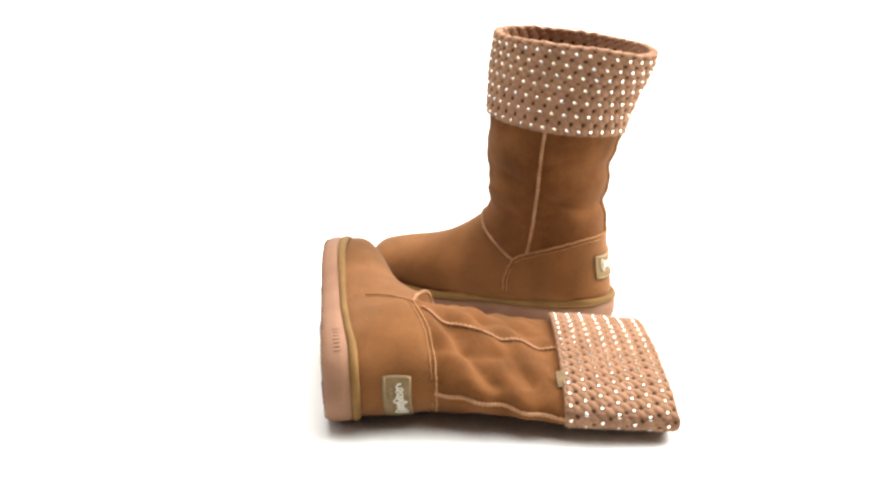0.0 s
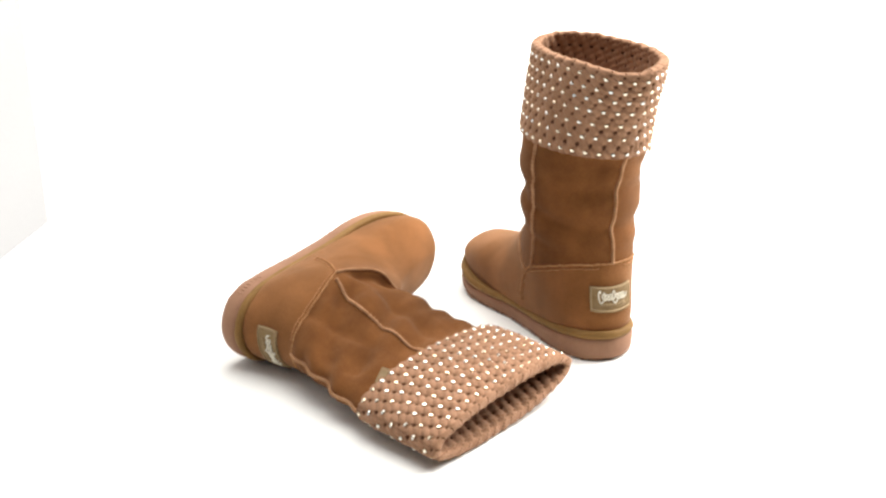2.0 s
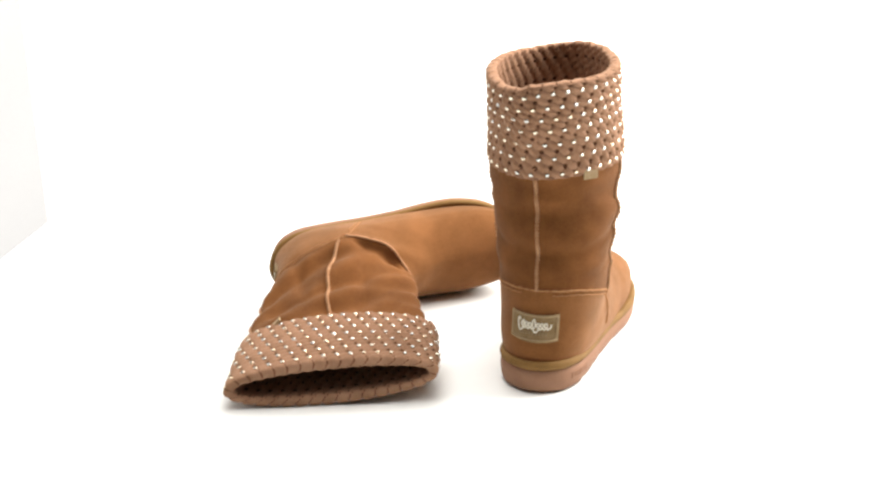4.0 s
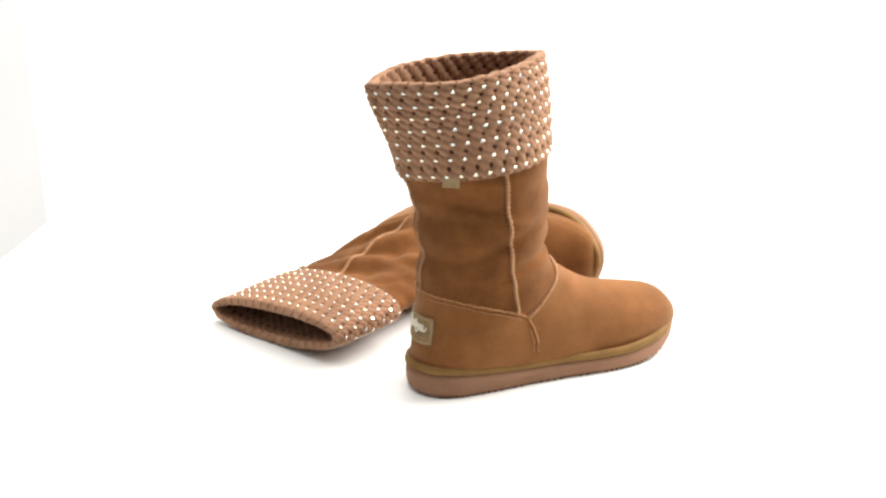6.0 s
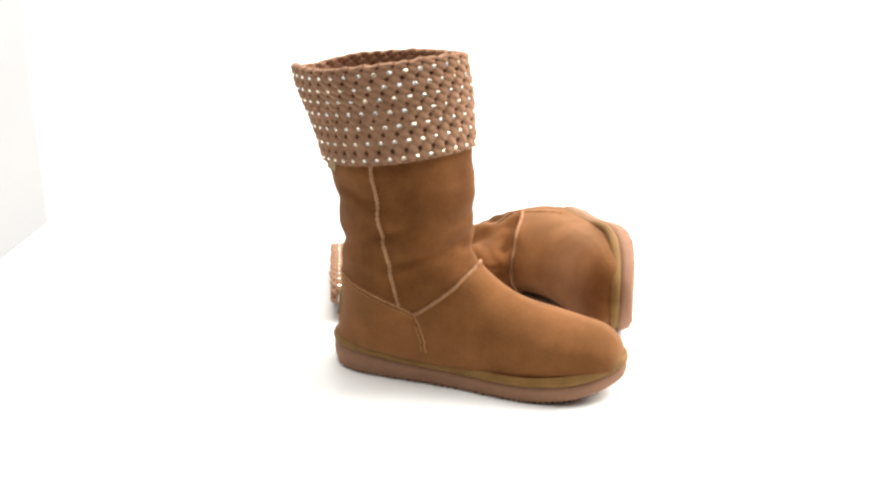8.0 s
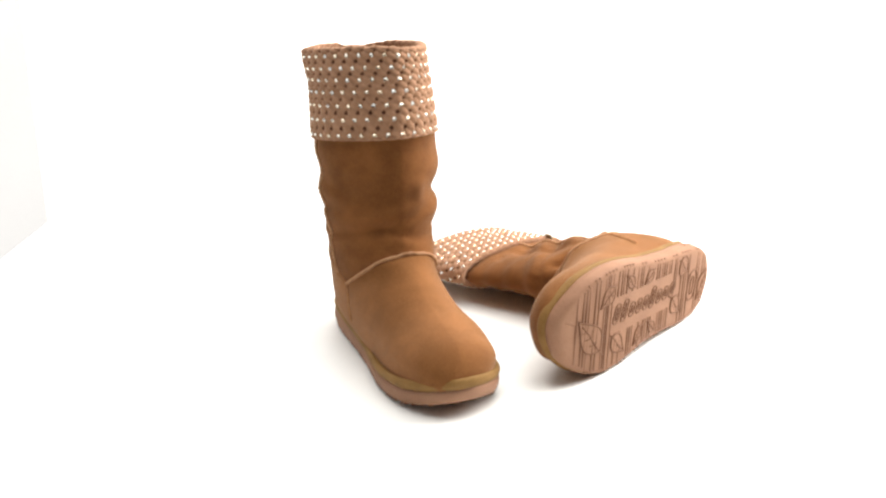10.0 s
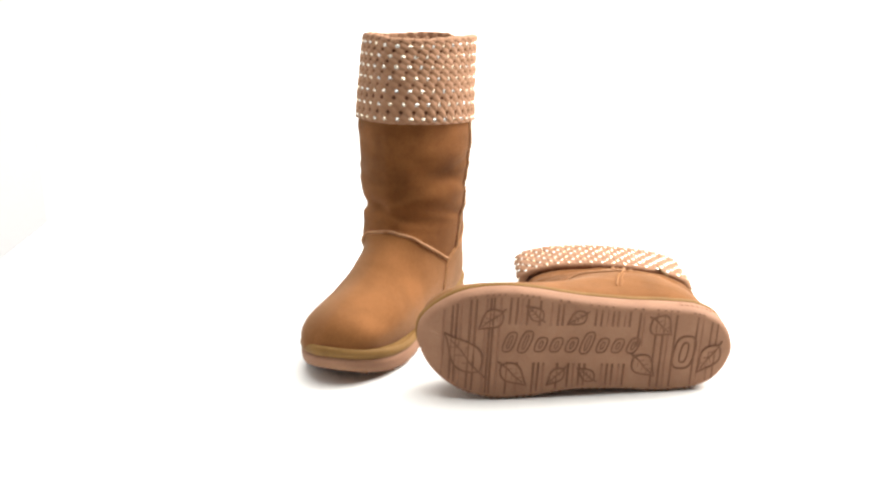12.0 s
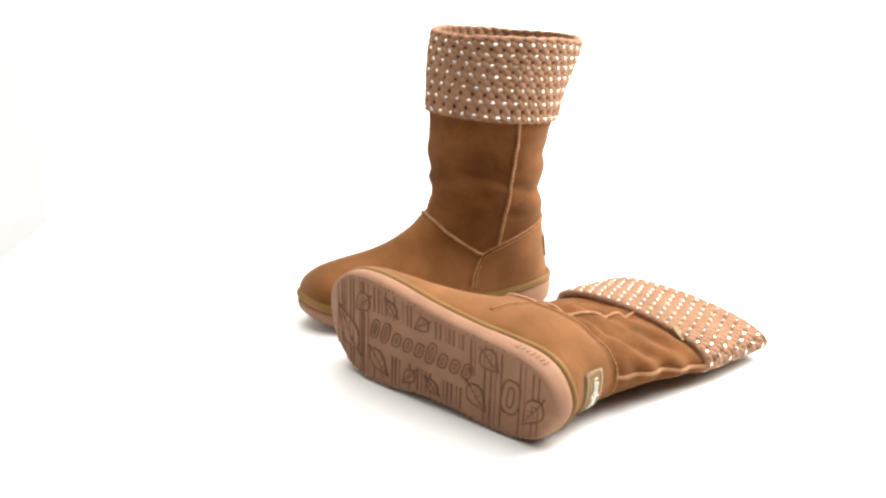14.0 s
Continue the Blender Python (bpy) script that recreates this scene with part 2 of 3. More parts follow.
def side_params(upper, line, sign, n):
    """(s, a) of points given in side view, on the side with that sign of y."""
    S = np.linspace(0, 1, 181)
    Aa = np.linspace(0.02, math.pi - 0.02, 91) if sign > 0 else np.linspace(math.pi + 0.02, 2 * math.pi - 0.02, 91)
    G = np.array([[upper.base(s, a)[:] for a in Aa] for s in S])
    out = []
    for x, z in catmull(line, n):
        d = (G[:, :, 0] - x) ** 2 + (G[:, :, 2] - z) ** 2
        w = np.exp(-d / (0.0022 ** 2)) + 1e-12
        w[d > d.min() + 0.004 ** 2] = 0
        w /= w.sum()
        out.append((float((w.sum(1) * S).sum()), float((w.sum(0) * Aa).sum())))
    return out


# on the slack boot the seams have slid up towards the heel
SLACK_SIDE = [(.0665, .239), (.0665, .219), (.068, .183), (.071, .142), (.076, .110), (.0800, .094)]
SLACK_VAMP = [(.1500, .1140), (.146, .1105), (.135, .1030), (.118, .0955), (.102, .0895), (.0880, .0860)]
SLACK_HEEL = [(.0150, .1015), (.030, .1010), (.050, .0985), (.065, .0940), (.078, .0895), (.0880, .0860)]
SLACK_DROP = [(.0880, .0860), (.096, .072), (.102, .058), (.106, .042)]
FLAT_UPPER = Upper(UPRIGHT, UPRIGHT_Y, 1, lambda s, a, p: 0.0, 0.0)


def stitch_line(line, dx, dz):
    """A second row of stitching beside a seam."""
    return [(x + dx, z + dz) for x, z in line]


def seam_set(side, vamp, heel, drop):
    out = {}
    for key, line, n in (("side", side, 46), ("vamp", vamp, 40), ("heel", heel, 36), ("drop", drop, 16),
                         ("heel_row", stitch_line(heel, -.001, -.0042), 36), ("drop_row", stitch_line(drop[1:], -.0042, 0), 14)):
        for sign in (1, -1):
            slid = stitch_line(line, -.0042, 0) if key == "side" and sign > 0 else line
            out[key, sign] = side_params(FLAT_UPPER, slid, sign, n)
    return out


FIRM = (SEAM_SIDE, SEAM_VAMP, SEAM_HEEL, SEAM_DROP)
SLACK = (SLACK_SIDE, SLACK_VAMP, SLACK_HEEL, SLACK_DROP)


def below(line, x, z):
    """Is (x, z) below the line z(x)?"""
    pts = sorted(line)
    return z < np.interp(x, [p[0] for p in pts], [p[1] for p in pts])


def panel_of(s, a, lines):
    _, vamp, heel, drop_line = lines
    joint = drop_line[0][0]
    p = FLAT_UPPER.base(s, a)
    if p.x < joint and below(heel, p.x, p.z):
        return "heel_counter"
    if p.x >= joint and (p.x > 0.151 or below(vamp, p.x, p.z)) or s > 0.62:
        drop = np.interp(p.z, [q[1] for q in drop_line[::-1]], [q[0] for q in drop_line[::-1]])
        return "vamp" if p.x > drop or s > 0.62 else "heel_counter"
    return "shaft_front" if math.cos(a) > 0.06 else "shaft_back"


def build_outsole(parent, side):
    base = catmull(OUTLINE, 132, closed=True) * [SOLE_L, SOLE_W]
    ctr = np.array([.145, -.003])

    def ring(grow, k, dz=0.0):
        """A ring round the sole: k 0 on the tread, 1 on the joint with the welt."""
        pts = []
        for i, (x, y) in enumerate(base):
            t = base[(i + 1) % len(base)] - base[i - 1]
            nx, ny = -t[1], t[0]
            ln = math.hypot(nx, ny)
            nx, ny = nx / ln, ny / ln
            if (x - ctr[0]) * nx + (y - ctr[1]) * ny < 0:
                nx, ny = -nx, -ny
            gx, gy = x + nx * grow, y + ny * grow
            lo, hi = toe_spring(gx), sole_top(gx)
            pts.append(Vector((gx, gy * side, lo + (hi - lo) * k + dz * (1 + .35 * ss(.20, .295, gx) if k == 1 else 1))))
        return pts
    rows = [ring(-.030, 0, .0004), ring(-.012, 0, .0002), ring(-.0032, 0), ring(-.0010, .03), ring(.0010, .13), ring(.0022, .32), ring(.0028, .62), ring(.0022, .94), ring(-.001, 1.0)]
    me = grid_mesh("outsole", rows)
    bm = bmesh.new()
    bm.from_mesh(me)
    # the middle of the tread, in strips that follow the toe spring
    inner = ring(-.029, 0)
    left = sorted(((p.x, p.y) for p in inner if p.y > 0))
    right = sorted(((p.x, p.y) for p in inner if p.y <= 0))
    x0, x1 = max(left[0][0], right[0][0]), min(left[-1][0], right[-1][0])
    strip = []
    for x in np.linspace(x0, x1, 48):
        ys = [float(np.interp(x, [q[0] for q in row], [q[1] for q in row])) for row in (left, right)]
        strip.append([bm.verts.new((x, ys[0] + (ys[1] - ys[0]) * k / 3, toe_spring(x) + .0003)) for k in range(4)])
    for lo, hi in zip(strip, strip[1:]):
        for k in range(3):
            bm.faces.new((lo[k], lo[k + 1], hi[k + 1], hi[k]))
    bmesh.ops.recalc_face_normals(bm, faces=bm.faces)
    bm.to_mesh(me)
    bm.free()
    sole = part_mesh("outsole", me, RUBBER, parent, "pinkish tan rubber outsole")
    # dark blocks in place of shaded notches where the tread runs out, and a row of raised bars by the heel
    edge_ring = ring(-.0006, .10)
    for x0, n in ((.030, 3), (.056, 4), (.088, 3), (.122, 4), (.158, 3), (.186, 4), (.218, 4), (.246, 3)):
        for sgn in (1, -1):
            for k in range(n):
                x = x0 + k * .0062
                cand = [p for p in edge_ring if p.y * sgn > 0]
                p = min(cand, key=lambda q: abs(q.x - x))
                nb = bmesh.new()
                bmesh.ops.create_cube(nb, size=1)
                bmesh.ops.scale(nb, vec=(.0016, .0026, .0028), verts=nb.verts)
                bmesh.ops.translate(nb, vec=p, verts=nb.verts)
                part("notch_shade_block", nb, RECESS_SHADE, sole, smooth=False)
    face_ring = ring(.0026, .60)
    for k in range(7):
        x = .022 + k * .0052
        p = min([q for q in face_ring if q.y * side < 0], key=lambda q: abs(q.x - x))
        nb = bmesh.new()
        bmesh.ops.create_cube(nb, size=1)
        bmesh.ops.scale(nb, vec=(.0026, .0008, .0045 if k % 3 else .0060), verts=nb.verts)
        bmesh.ops.translate(nb, vec=p, verts=nb.verts)
        part("raised_bar", nb, RUBBER, sole, smooth=False)
    welt_rows = []
    for dz, g in ((-.0008, -.003), (-.0008, .0014), (.0008, .0030), (.0030, .0036), (.0055, .0028), (.0072, .0010), (.0074, -.0012), (.0062, -.0030),
                  (.0072, -.0045), (.0074, -.0060), (.0050, -.0100), (.0040, -.018)):
        welt_rows.append(ring(g, 1, dz))
    part_mesh("welt", grid_mesh("welt", welt_rows), WELT, parent, "olive tan rolled welt")
    return sole, ring


def on_sole(pts, side, z=-0.0004):
    return [Vector((x, y * side, z + toe_spring(x))) for x, y in pts]


def sole_relief(sole, side):
    """Tread under the outsole: dark strips for shaded grooves, leaves, a row of rounded plates. y > 0 is the inner
    side.
    """
    out = catmull(OUTLINE, 132, closed=True) * [SOLE_L, SOLE_W]

    def reach(x, sign):
        ys = [p[1] for p in out if abs(p[0] - x) < 0.004 and p[1] * sign > 0]
        return (max(ys) if sign > 0 else min(ys)) if ys else sign * .02

    bars = 0

    def bar(x, y0, y1, r=.0013):
        lo, hi = max(y0, reach(x, -1) + .0035), min(y1, reach(x, 1) - .0035)
        nonlocal bars
        bars += 1
        if hi - lo > .004:
            part("groove_strip", tube(on_sole([(x, lo + (hi - lo) * k / 3) for k in range(4)], side, .0007), r, 6), RECESS_SHADE if bars % 3 == 1 else GROOVE_SHADE, sole)

    for x in (.2740, .2665, .2625, .2585, .2505, .2455, .2360, .2325, .2295, .2235):
        bar(x, -.1, .1)
    for x in (.2145, .2085, .2040, .1985, .1870, .1760, .1700, .1655, .1540, .1345, .1290, .1225, .1180, .1130, .1065, .1020):
        bar(x, -.1, -.024)
    for x in (.2140, .2045, .1890, .1845, .1795, .1665, .1560, .1510, .1455, .1405, .1240, .1190, .1140, .1080, .1030):
        bar(x, .014, .1)
    for x in (.0925, .0880):
        bar(x, -.1, -.004)
    for x in (.0760, .0690, .0640, .0575):
        bar(x, -.1, .1)
    for x in (.0370, .0315, .0230, .0170):
        bar(x, -.1, .1, .0011)
    # leaves: tip, stem, half width
    leaves = [((.2725, -.0105), (.2345, .0299), .0140), ((.2425, -.0176), (.2190, -.0385), .0090), ((.2003, -.0430), (.1819, -.0272), .0062),
              ((.1611, -.0250), (.1410, -.0385), .0066), ((.0610, -.0170), (.0830, -.0340), .0110), ((.0731, .0260), (.0970, .0037), .0100),
              ((.1946, .0373), (.2225, .0141), .0095), ((.1754, .0370), (.1582, .0172), .0062), ((.1473, .0185), (.1280, .0325), .0058),
              ((.0321, .0217), (.0111, -.0100), .0095)]
    for (tx, ty), (qx, qy), wd in leaves:
        ln = math.hypot(tx - qx, ty - qy)
        c, s_ = (tx - qx) / ln, (ty - qy) / ln

        def place(u, v):
            return (qx + c * u * ln - s_ * v, qy + s_ * u * ln + c * v)
        us = [k / 10 for k in range(11)]
        wide = [wd * math.sin(math.pi * (1 - u) ** 1.5) ** 0.85 if 0 < u < 1 else 0 for u in us]
        rim = [place(.12 + .88 * u, w) for u, w in zip(us, wide)] + [place(.12 + .88 * u, -w) for u, w in list(zip(us, wide))[-2:0:-1]]
        plate = bmesh.new()
        lo = [plate.verts.new(p) for p in on_sole(rim, side, -.0004)]
        hi = [plate.verts.new(p) for p in on_sole(rim, side, .0010)]
        plate.faces.new(lo)
        for k in range(len(lo)):
            plate.faces.new((lo[k], lo[k - 1], hi[k - 1], hi[k]))
        leaf = part("leaf", plate, RUBBER, sole, smooth=False)
        part("leaf_edge", tube(on_sole(rim, side, -.0002), .0009, 5, closed=True), GROOVE_SHADE, leaf)
        part("leaf_vein", tube(on_sole([place(-.02, 0), place(.3, wd * .10), place(.6, -wd * .05), place(.86, 0)], side, -.0003), .0007, 5), GROOVE_SHADE, leaf)
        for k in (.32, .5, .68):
            part("leaf_vein", tube(on_sole([place(k + .10, wd * .5), place(k, 0), place(k + .10, -wd * .5)], side, -.0003), .0004, 5), GROOVE_SHADE, leaf)
    def plate_outline(cx, cy, half, tall, lean, grow, r):
        rim = []
        for b in np.linspace(0, 2 * math.pi, 24, endpoint=False):
            u, v = math.copysign(abs(math.cos(b)) ** .6, math.cos(b)) * half * grow, math.copysign(abs(math.sin(b)) ** .75, math.sin(b)) * (tall - half * (1 - grow))
            rim.append((cx + u + lean * v, cy + v))
        part("oval_plate", tube(on_sole(rim, side, .0001), r, 5, closed=True), GROOVE_SHADE, sole)

    for k in range(9):
        tall = (.0100, .0110, .0072, .0072, .0072, .0110, .0072, .0070, .0076)[k]
        cx, cy = .2130 - k * .0146, -.0045 - (tall - .0072) * .6
        plate_outline(cx, cy, .0050, tall, .30, 1.0, .0007)
        plate_outline(cx, cy, .0050, tall, .30, .28, .0005)
    plate_outline(.0465, .0015, .0100, .0165, .12, 1.0, .0009)
    plate_outline(.0465, .0015, .0100, .0165, .12, .35, .0008)


# cuff: bottom, middle, top outer extents: front (x, z), back (x, z), half width, shift
CUFF_UPRIGHT = [((.1472, .2290), (-.0070, .2110), .0642, -.0020, 1.35), ((.1460, .2530), (-.0140, .2355), .0625, -.0025, 1.35),
                ((.1450, .2760), (-.0240, .2585), .0605, -.0025, 1.4), ((.1425, .2970), (-.0325, .2785), .0590, -.003, 1.45), ((.1395, .3155), (-.0375, .2985), .0575, -.002, 1.5)]
CUFF_LYING = [((.1650, .2270), (-.0300, .2080), .0265, .0190, .9), ((.1650, .2470), (-.0350, .2290), .0255, .0200, .9),
              ((.1620, .2700), (-.0380, .2540), .0245, .0215, .9), ((.1600, .2920), (-.0410, .2780), .0232, .0235, .9), ((.1560, .3140), (-.0440, .3020), .0225, .0245, .9)]
STONES_ROUND, STONE_ROWS = 34, 7
ROW_A, ROW_B = 7.15, 0.45


def build_cuff(parent, table, side, dent):
    tab = catmull([(*f, *b, w, y, e) for f, b, w, y, e in table], 201)

    def base(v, a, inset=0.0):
        fx, fz, bx, bz, w, yc, e = tab[min(max(int(round(v * 200)), 0), 200)]
        c, sn = math.cos(a), math.sin(a)
        cx, cz = (fx + bx) / 2, (fz + bz) / 2
        ux, uz = (fx - bx) / 2, (fz - bz) / 2
        ln = math.hypot(ux, uz)
        k = (ln - inset) / ln
        # round the inner back, flattened over the outer front
        if e < 1:
            q = e
        elif c < 0:
            q = e if sn < 0 else 1.10
        else:
            q = 1.42 if sn < 0 else 1.12
        y = (w - inset) * math.copysign(abs(sn) ** q, sn) + yc
        x, z = cx + ux * k * c, cz + uz * k * c
        dx, dy, dz = dent(v, a)
        return Vector((x + dx, y + dy, z + dz))

    # even steps round the ring
    fine = np.linspace(0, 2 * math.pi, 1441)
    ringpts = [base(0.5, a) for a in fine]
    arc = np.concatenate([[0], np.cumsum([(ringpts[i + 1] - ringpts[i]).length for i in range(1440)])])
    arc /= arc[-1]

    def ang(u):
        return float(np.interp(u % 1.0, arc, fine))

    def weave(u, row):
        """Height of the braid, 0 in the gaps between strands, 1 on top of a strand."""
        x = u * STONES_ROUND
        return abs(math.sin(math.pi * (x - 0.5 * row)) * math.sin(math.pi * (x + 1.5 * row)))

    nu, nv = STONES_ROUND * 10, 84
    rows, dark = [], []
    # from the turned-up bottom edge, up the outside, over the rim, down the inside
    stations = []
    for k in range(nv + 1):
        stations.append((k / nv, 0.0, 1))
    for k in range(1, 7):
        b = math.pi * k / 7
        stations.append((1.0 + 0.030 * math.sin(b), 0.0052 * (1 - math.cos(b)), 0.3))
    for k in range(0, 33):
        stations.append((1.0 - k / 32 * 0.98, 0.0104 + 0.001 * k / 32, 2))
    stations.insert(0, (0.005, 0.0075, 0))
    stations.insert(1, (-0.012, 0.0045, 0))
    for v, inset, mode in stations:
        row_v = v * ROW_A - ROW_B
        ring = []
        for j in range(nu):
            u = j / nu
            a = ang(u)
            vv = min(max(v, 0), 1)
            p = base(vv, a, inset)
            if v > 1 or v < 0:
                h = (v - vv) * 0.08
                p.z += h
                if v > 1:
                    p.z += 0.0002 * math.sin(2 * math.pi * u * STONES_ROUND) + 0.0016 * noise.noise(Vector((u * 40, 3.3, v)))
            q = weave(u, row_v) if mode != 0.3 else abs(math.sin(math.pi * (u * STONES_ROUND - 0.5 * row_v + 50 * inset)))
            n = Vector((math.cos(a) * 0.7, math.sin(a), 0)).normalized()
            d = (q ** 0.6 - 0.70) * (0.0020 if mode == 1 else 0.0024 if mode == 2 else 0.0017)
            d -= 0.0010 * max(0, 1 - q / 0.08) if mode in (1, 2) else 0
            # the back seam of the cuff
            d -= 0.0016 * math.exp(-((a - 3.31) / 0.035) ** 2) if mode == 1 else 0
            p = p + n * (d if mode != 2 else -d)
            ring.append(Vector((p.x, p.y * side, p.z)))
        rows.append(ring)
    me = grid_mesh("cuff", rows)
    cuff = part_mesh("cuff", me, [KNIT, KNIT_GAP_SHADE], parent, "turned-down brown woven knit cuff")
    # dark faces stand in for the shade in the gaps of weave and rim
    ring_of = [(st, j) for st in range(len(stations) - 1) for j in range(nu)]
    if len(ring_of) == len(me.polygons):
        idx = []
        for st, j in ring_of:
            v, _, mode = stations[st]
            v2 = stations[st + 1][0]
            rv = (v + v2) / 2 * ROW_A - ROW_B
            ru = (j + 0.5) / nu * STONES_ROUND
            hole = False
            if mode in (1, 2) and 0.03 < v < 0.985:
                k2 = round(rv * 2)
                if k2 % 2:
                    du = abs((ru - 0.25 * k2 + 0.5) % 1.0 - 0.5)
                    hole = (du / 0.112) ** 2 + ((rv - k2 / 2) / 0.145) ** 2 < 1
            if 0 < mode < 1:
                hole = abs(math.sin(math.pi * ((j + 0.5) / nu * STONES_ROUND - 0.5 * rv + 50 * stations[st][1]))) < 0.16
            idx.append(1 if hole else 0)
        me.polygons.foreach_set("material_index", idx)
    # rhinestones
    gem = bmesh.new()
    tiers = [[gem.verts.new((r * math.cos(2 * math.pi * k / 8 + off), r * math.sin(2 * math.pi * k / 8 + off), h)) for k in range(8)]
             for r, h, off in ((.0018, -.0006, 0), (.0018, .0004, 0), (.0011, .0012, math.pi / 8))]
    for lo, hi in zip(tiers, tiers[1:]):
        for k in range(8):
            gem.faces.new((lo[k], lo[(k + 1) % 8], hi[(k + 1) % 8], hi[k]))
    gem.faces.new(tiers[-1])
    gem_me = bpy.data.meshes.new("rhinestone")
    gem.to_mesh(gem_me)
    gem.free()
    gem_me.materials.append(STONE)
    for r in range(STONE_ROWS):
        v = (r + ROW_B) / ROW_A
        for k in range(STONES_ROUND):
            u = (k + (0.5 if r % 2 else 0.0)) / STONES_ROUND
            a = ang(u)
            p = base(v, a)
            tu = base(v, ang(u + 0.004)) - base(v, ang(u - 0.004))
            tv = base(min(v + 0.03, 1), a) - base(max(v - 0.03, 0), a)
            n = tu.cross(tv).normalized()
            if n.dot(Vector((math.cos(a), math.sin(a), 0))) < 0:
                n = -n
            p = p - n * 0.0002
            p.y, n.y = p.y * side, n.y * side
            ob = new("rhinestone", gem_me)
            ob.parent = cuff
            tx = Vector((tu.x, tu.y * side, tu.z)).normalized()
            turn = Matrix((tx, n.cross(tx), n)).transposed().to_4x4()
            ob.matrix_local = Matrix.Translation(p) @ turn @ Matrix.Diagonal((1.14, .90, 1, 1))
    return cuff, base


def build_label(parent, up, side, centre_a, s_mid, half_w, half_h):
    """Woven label on the heel: cloth, stitched border, plain bars for its writing."""
    def spot(u, v, out):
        return up.at(s_mid - v * half_h, centre_a + u * half_w, out)

    def patch(name, u0, u1, v0, v1, out, mat, owner, label=""):
        nu, nv = 10, 6
        top = [[spot(u0 + (u1 - u0) * i / nu, v0 + (v1 - v0) * j / nv, out) for i in range(nu + 1)] for j in range(nv + 1)]
        bot = [[spot(u0 + (u1 - u0) * i / nu, v0 + (v1 - v0) * j / nv, out - .0022) for i in range(nu + 1)] for j in range(nv + 1)]
        bm = bmesh.new()
        T = [[bm.verts.new(p) for p in r] for r in top]
        B = [[bm.verts.new(p) for p in r] for r in bot]
        for j in range(nv):
            for i in range(nu):
                bm.faces.new((T[j][i], T[j][i + 1], T[j + 1][i + 1], T[j + 1][i]))
        for i in range(nu):
            bm.faces.new((T[0][i], B[0][i], B[0][i + 1], T[0][i + 1]))
            bm.faces.new((T[nv][i], T[nv][i + 1], B[nv][i + 1], B[nv][i]))
        for j in range(nv):
            bm.faces.new((T[j][0], T[j + 1][0], B[j + 1][0], B[j][0]))
            bm.faces.new((T[j][nu], B[j][nu], B[j + 1][nu], T[j + 1][nu]))
        return part(name, bm, mat, owner, label)
    lab = patch("heel_label", -1, 1, -1, 1, .0016, LABEL, parent, "khaki woven cloth label with cream bars")
    for u0, u1, v0, v1 in ((-.97, .97, .82, .96), (-.97, .97, -.96, -.82), (-.97, -.90, -.82, .82), (.90, .97, -.82, .82)):
        patch("stitched_border", u0, u1, v0, v1, .0021, LABEL_EDGE, lab)
    wave = []
    for k in range(121):
        q = k / 120
        amp = .46 if q < .14 or .50 < q < .62 else .24
        wave.append(spot(-.60 + 1.20 * q + .085 * math.cos(2 * math.pi * 8 * q + .6), .12 + amp * math.sin(2 * math.pi * 8 * q + .6), .0022))
    part("cream_bar", tube(catmull([p[:] for p in wave], 240), .0007, 6), LABEL_WHITE, lab)
    u = -.55
    for k in range(9):
        patch("cream_bar", u, u + .08, -.52, -.34, .0023, LABEL_EDGE, lab)
        u += .125
    return lab


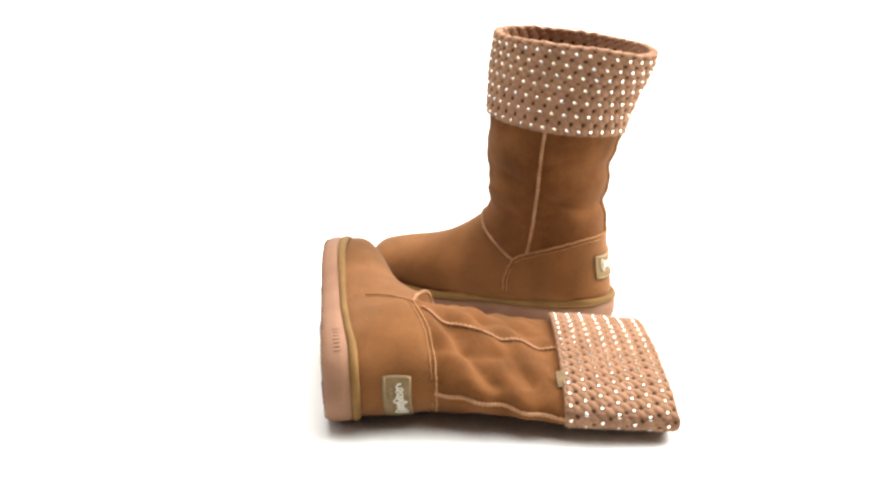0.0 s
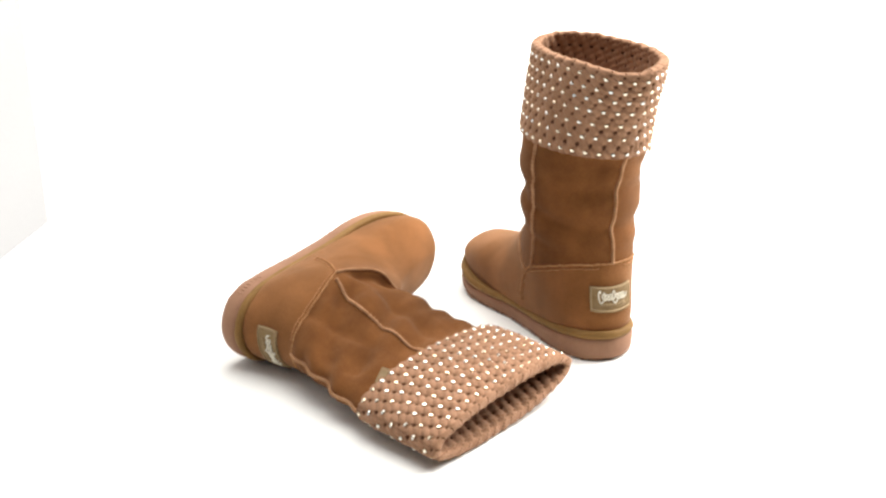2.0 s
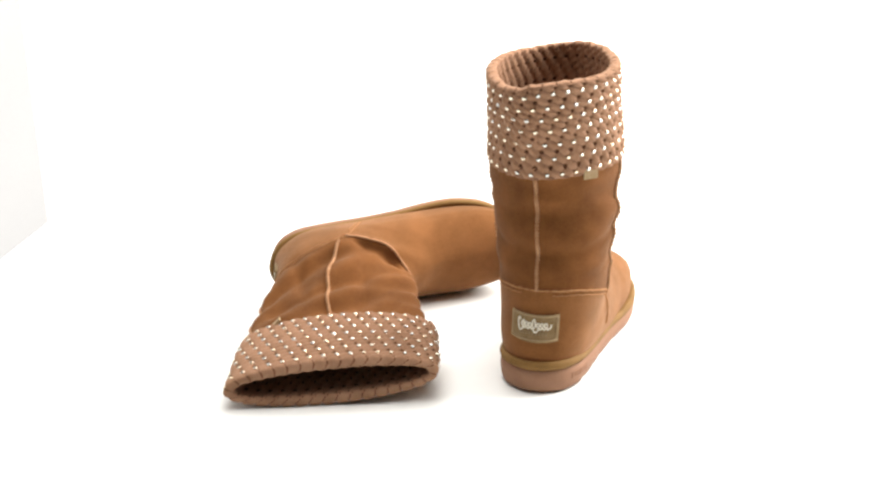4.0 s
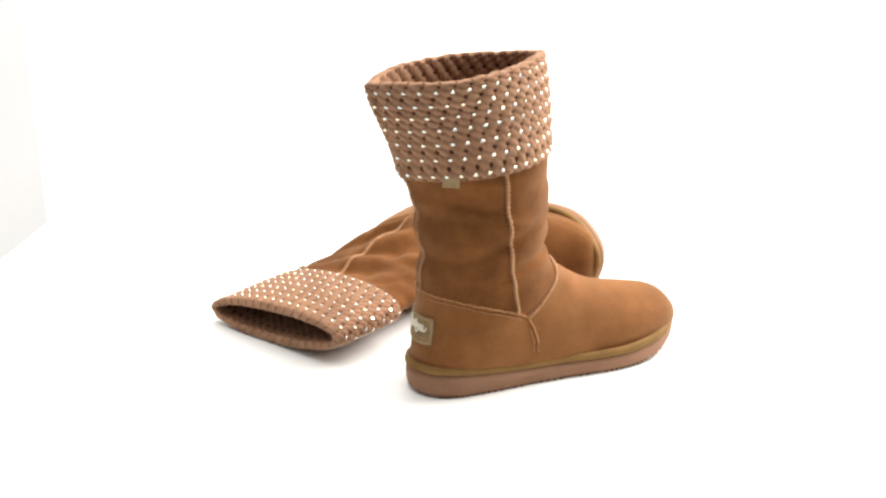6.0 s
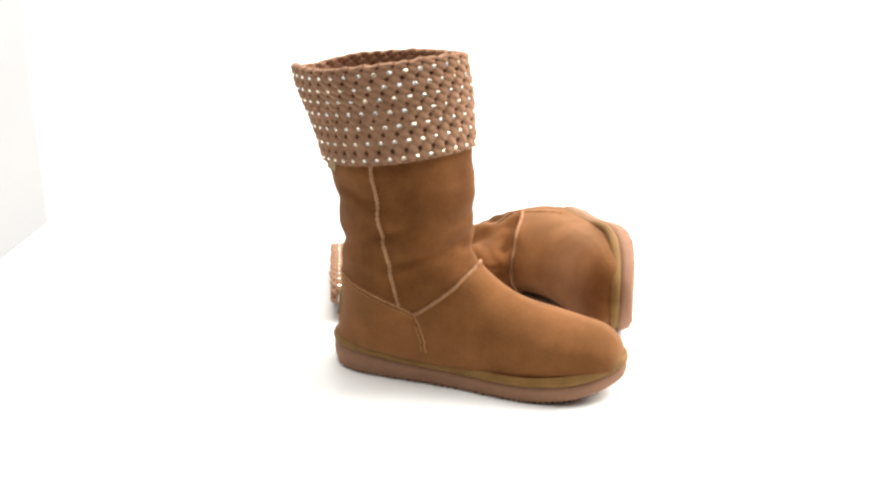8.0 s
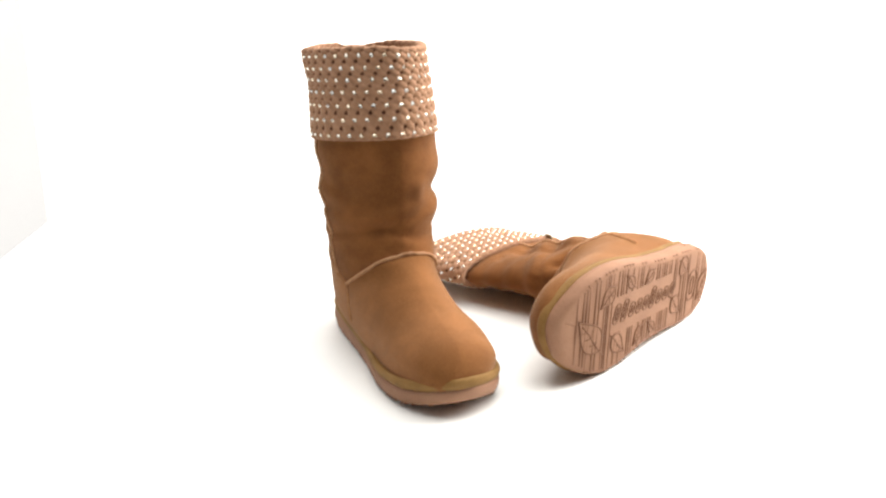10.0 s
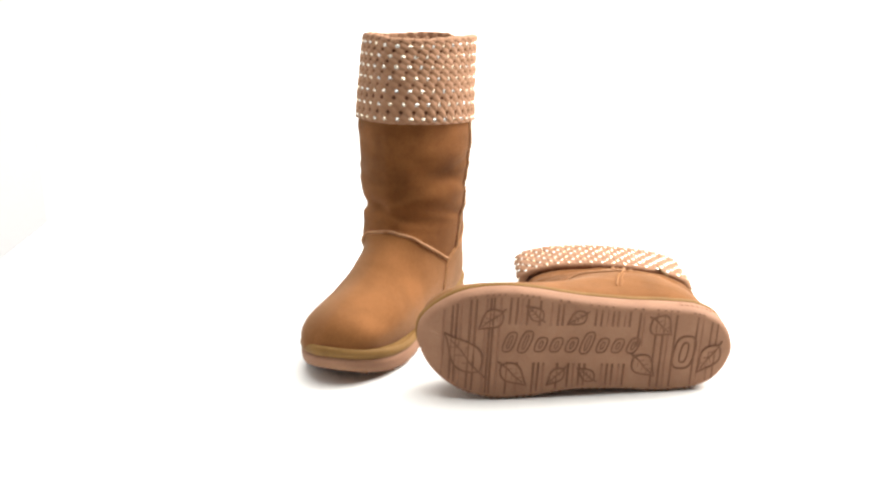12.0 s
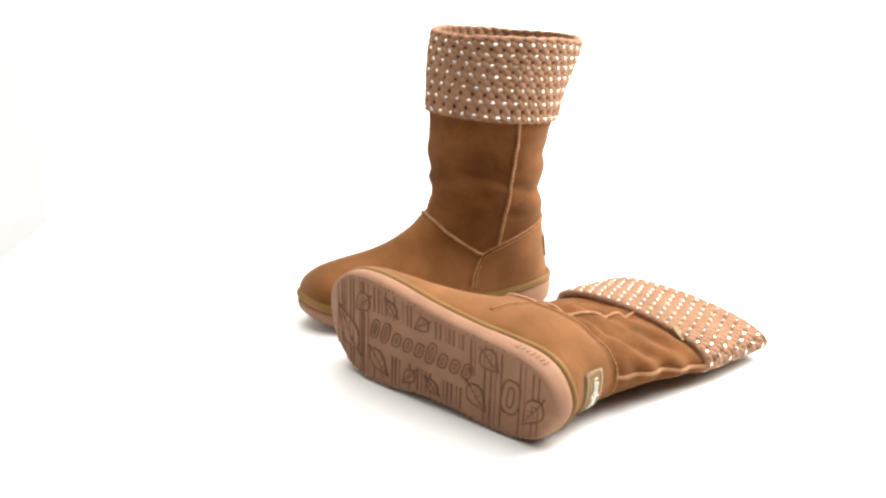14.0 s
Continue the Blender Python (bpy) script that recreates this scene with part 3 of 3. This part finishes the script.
def build_boot(name, stations, shift, cuff_table, side, wrinkle, dent, lines, lean, label_s, label_a, label):
    """side 1: a right boot, -1: a left boot."""
    boot = new(name)
    boot.empty_display_size = 0.05
    tagged(boot, label, "boot", group="pair of boots")
    up = Upper(stations, shift, side, wrinkle, lean)
    SEAMS = seam_set(*lines)
    NS, NA = 150, 120
    rows = [[up.at(i / NS, 2 * math.pi * (j + .5) / NA) for j in range(NA)] for i in range(NS + 1)]
    kinds = [[panel_of((i + .5) / NS, 2 * math.pi * (j + 1) / NA, lines) for j in range(NA)] for i in range(NS)]
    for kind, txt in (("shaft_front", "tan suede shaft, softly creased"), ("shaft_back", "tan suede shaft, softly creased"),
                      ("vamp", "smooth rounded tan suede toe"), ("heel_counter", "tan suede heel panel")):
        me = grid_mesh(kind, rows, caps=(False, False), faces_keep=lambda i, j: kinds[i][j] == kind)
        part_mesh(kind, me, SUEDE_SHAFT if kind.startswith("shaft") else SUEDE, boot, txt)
    for (key, sign), line in SEAMS.items():
        rad = {"side": .0018, "vamp": .0017, "heel": .0010, "drop": .0010, "heel_row": .0006, "drop_row": .0006}[key]
        pts = [up.at(s, a, rad * (.35 if rad > .0015 else .25)) for s, a in line]
        dense = catmull([p[:] for p in pts], len(pts) * 3)
        part("piping" if rad > .0015 else "stitched_seam", tube(dense, rad, 7, wobble=.40), PIPING if rad > .0015 else STITCH, boot)
    back = [up.at(s, math.pi, .0005) for s in np.linspace(.06, .386, 40)]
    part("piping", tube(catmull([p[:] for p in back], 120), .0018, 7, wobble=.40), PIPING, boot)
    s0 = SEAMS["vamp", 1][0][0]
    a0, a1 = SEAMS["vamp", 1][0][1], SEAMS["vamp", -1][0][1] - 2 * math.pi
    bridge = [up.at(s0 + (SEAMS["vamp", -1][0][0] - s0) * k / 20, a0 + (a1 - a0) * k / 20, .0006) for k in range(21)]
    part("piping", tube(bridge, .0018, 7, wobble=.40), PIPING, boot)
    (s0, a0), (s1, a1) = SEAMS["heel", 1][0], SEAMS["heel", -1][0]
    part("stitched_seam", tube([up.at(s0 + (s1 - s0) * k / 16, a0 + (a1 - a0) * k / 16, .0003) for k in range(17)], .0010, 7, wobble=.40), STITCH, boot)
    sole, ring = build_outsole(boot, side)
    sole_relief(sole, side)
    cuff, base = build_cuff(boot, cuff_table, side, dent)
    build_label(boot, up, side, math.pi - label_a, label_s, .43, .0195)
    # small folded tag under the cuff on the outer side
    spot = base(.02, math.pi + .88, -.0005)
    spot.y *= side
    nrm = Vector((math.cos(math.pi + .88), math.sin(math.pi + .88) * side, 0))
    tx = nrm.cross(Vector((0, 0, 1))).normalized()
    bm = bmesh.new()
    for dz0, dz1, th in ((-.0062, .002, .0018),):
        vs = [bm.verts.new(spot + tx * sx + Vector((0, 0, dz)) + nrm * o) for o in (-.0020, -.0020 + th) for sx, dz in ((-.0075, dz0), (.0075, dz0), (.0075, dz1), (-.0075, dz1))]
        for f in ((0, 1, 2, 3), (7, 6, 5, 4), (0, 4, 5, 1), (1, 5, 6, 2), (2, 6, 7, 3), (3, 7, 4, 0)):
            bm.faces.new([vs[k] for k in f])
    tag = part("side_tag", bm, LABEL_EDGE, boot, "small folded khaki cloth tag", smooth=False)
    return boot


# ================= setting =================
def build_setting():
    prof = [(-2.2, 0.0), (1.6, 0.0)] + [(1.6 + .9 * math.sin(b), .9 - .9 * math.cos(b)) for b in np.linspace(.1, math.pi / 2, 14)] + [(2.5, 2.6)]
    bm = bmesh.new()
    L = [bm.verts.new((-2.6, y, z)) for y, z in prof]
    Rr = [bm.verts.new((2.6, y, z)) for y, z in prof]
    for i in range(len(prof) - 1):
        bm.faces.new((L[i], Rr[i], Rr[i + 1], L[i + 1]))
    ob = part("floor", bm, WHITE)
    tagged(ob, "white seamless studio floor sweeping up behind", "floor", kind="structure")
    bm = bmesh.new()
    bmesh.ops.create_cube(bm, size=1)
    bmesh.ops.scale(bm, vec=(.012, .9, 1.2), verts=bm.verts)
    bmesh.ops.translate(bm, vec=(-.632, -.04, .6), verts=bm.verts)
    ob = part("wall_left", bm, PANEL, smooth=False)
    tagged(ob, "side panel of the photo tent, greyed in place of dimmer light", "panel", kind="structure")


def lobe(a, centre, width):
    d = (a - centre + math.pi) % (2 * math.pi) - math.pi
    return math.exp(-(d / width) ** 2)


def rim_dent(v, a):
    """The rim dips over the inner side and flares on the outer one."""
    top = ss(.55, 1.0, v)
    sag = .0040 * lobe(a, .6, .8) + .0055 * lobe(a, 2.75, .55) + .0026 * lobe(a, 4.4, .7)
    return 0.0, -.0055 * lobe(a, 4.4, .55) * top, -sag * top


build_setting()
BOOT_UP = build_boot("boot", UPRIGHT, UPRIGHT_Y, CUFF_UPRIGHT, 1, wrinkle_upright, rim_dent, FIRM, 1.0, .4470, .02,
                     "tan suede boot standing upright with studded knit cuff")
BOOT_DOWN = build_boot("boot", LYING, LYING_Y, CUFF_LYING, -1, wrinkle_lying, lambda v, a: (0.0, 0.0, 0.0), SLACK, 0.0, .445, .16,
                       "tan suede boot lying on its side, shaft slack and flattened")

UP_POSE = pose(0.1470, 0.0415, 0, 0, 0, 158.9)
DOWN_POSE = pose(-0.1361, -0.2372, 0.0385) @ pose(0, 0, 0, 0, 0, 96.63) @ pose(0, 0, 0, 0, -3.86, 0) @ pose(0, 0, 0, 88.8, 0, 0)


# ================= motion =================
def motions():
    times = [k * 0.25 for k in range(57)]
    for ob, rest in ((BOOT_UP, UP_POSE), (BOOT_DOWN, DOWN_POSE)):
        walk(ob, [(t, pose(0, 0, 0, 0, 0, -float(np.interp(t, TURN_T, TURN_A))) @ rest) for t in times])


motions()
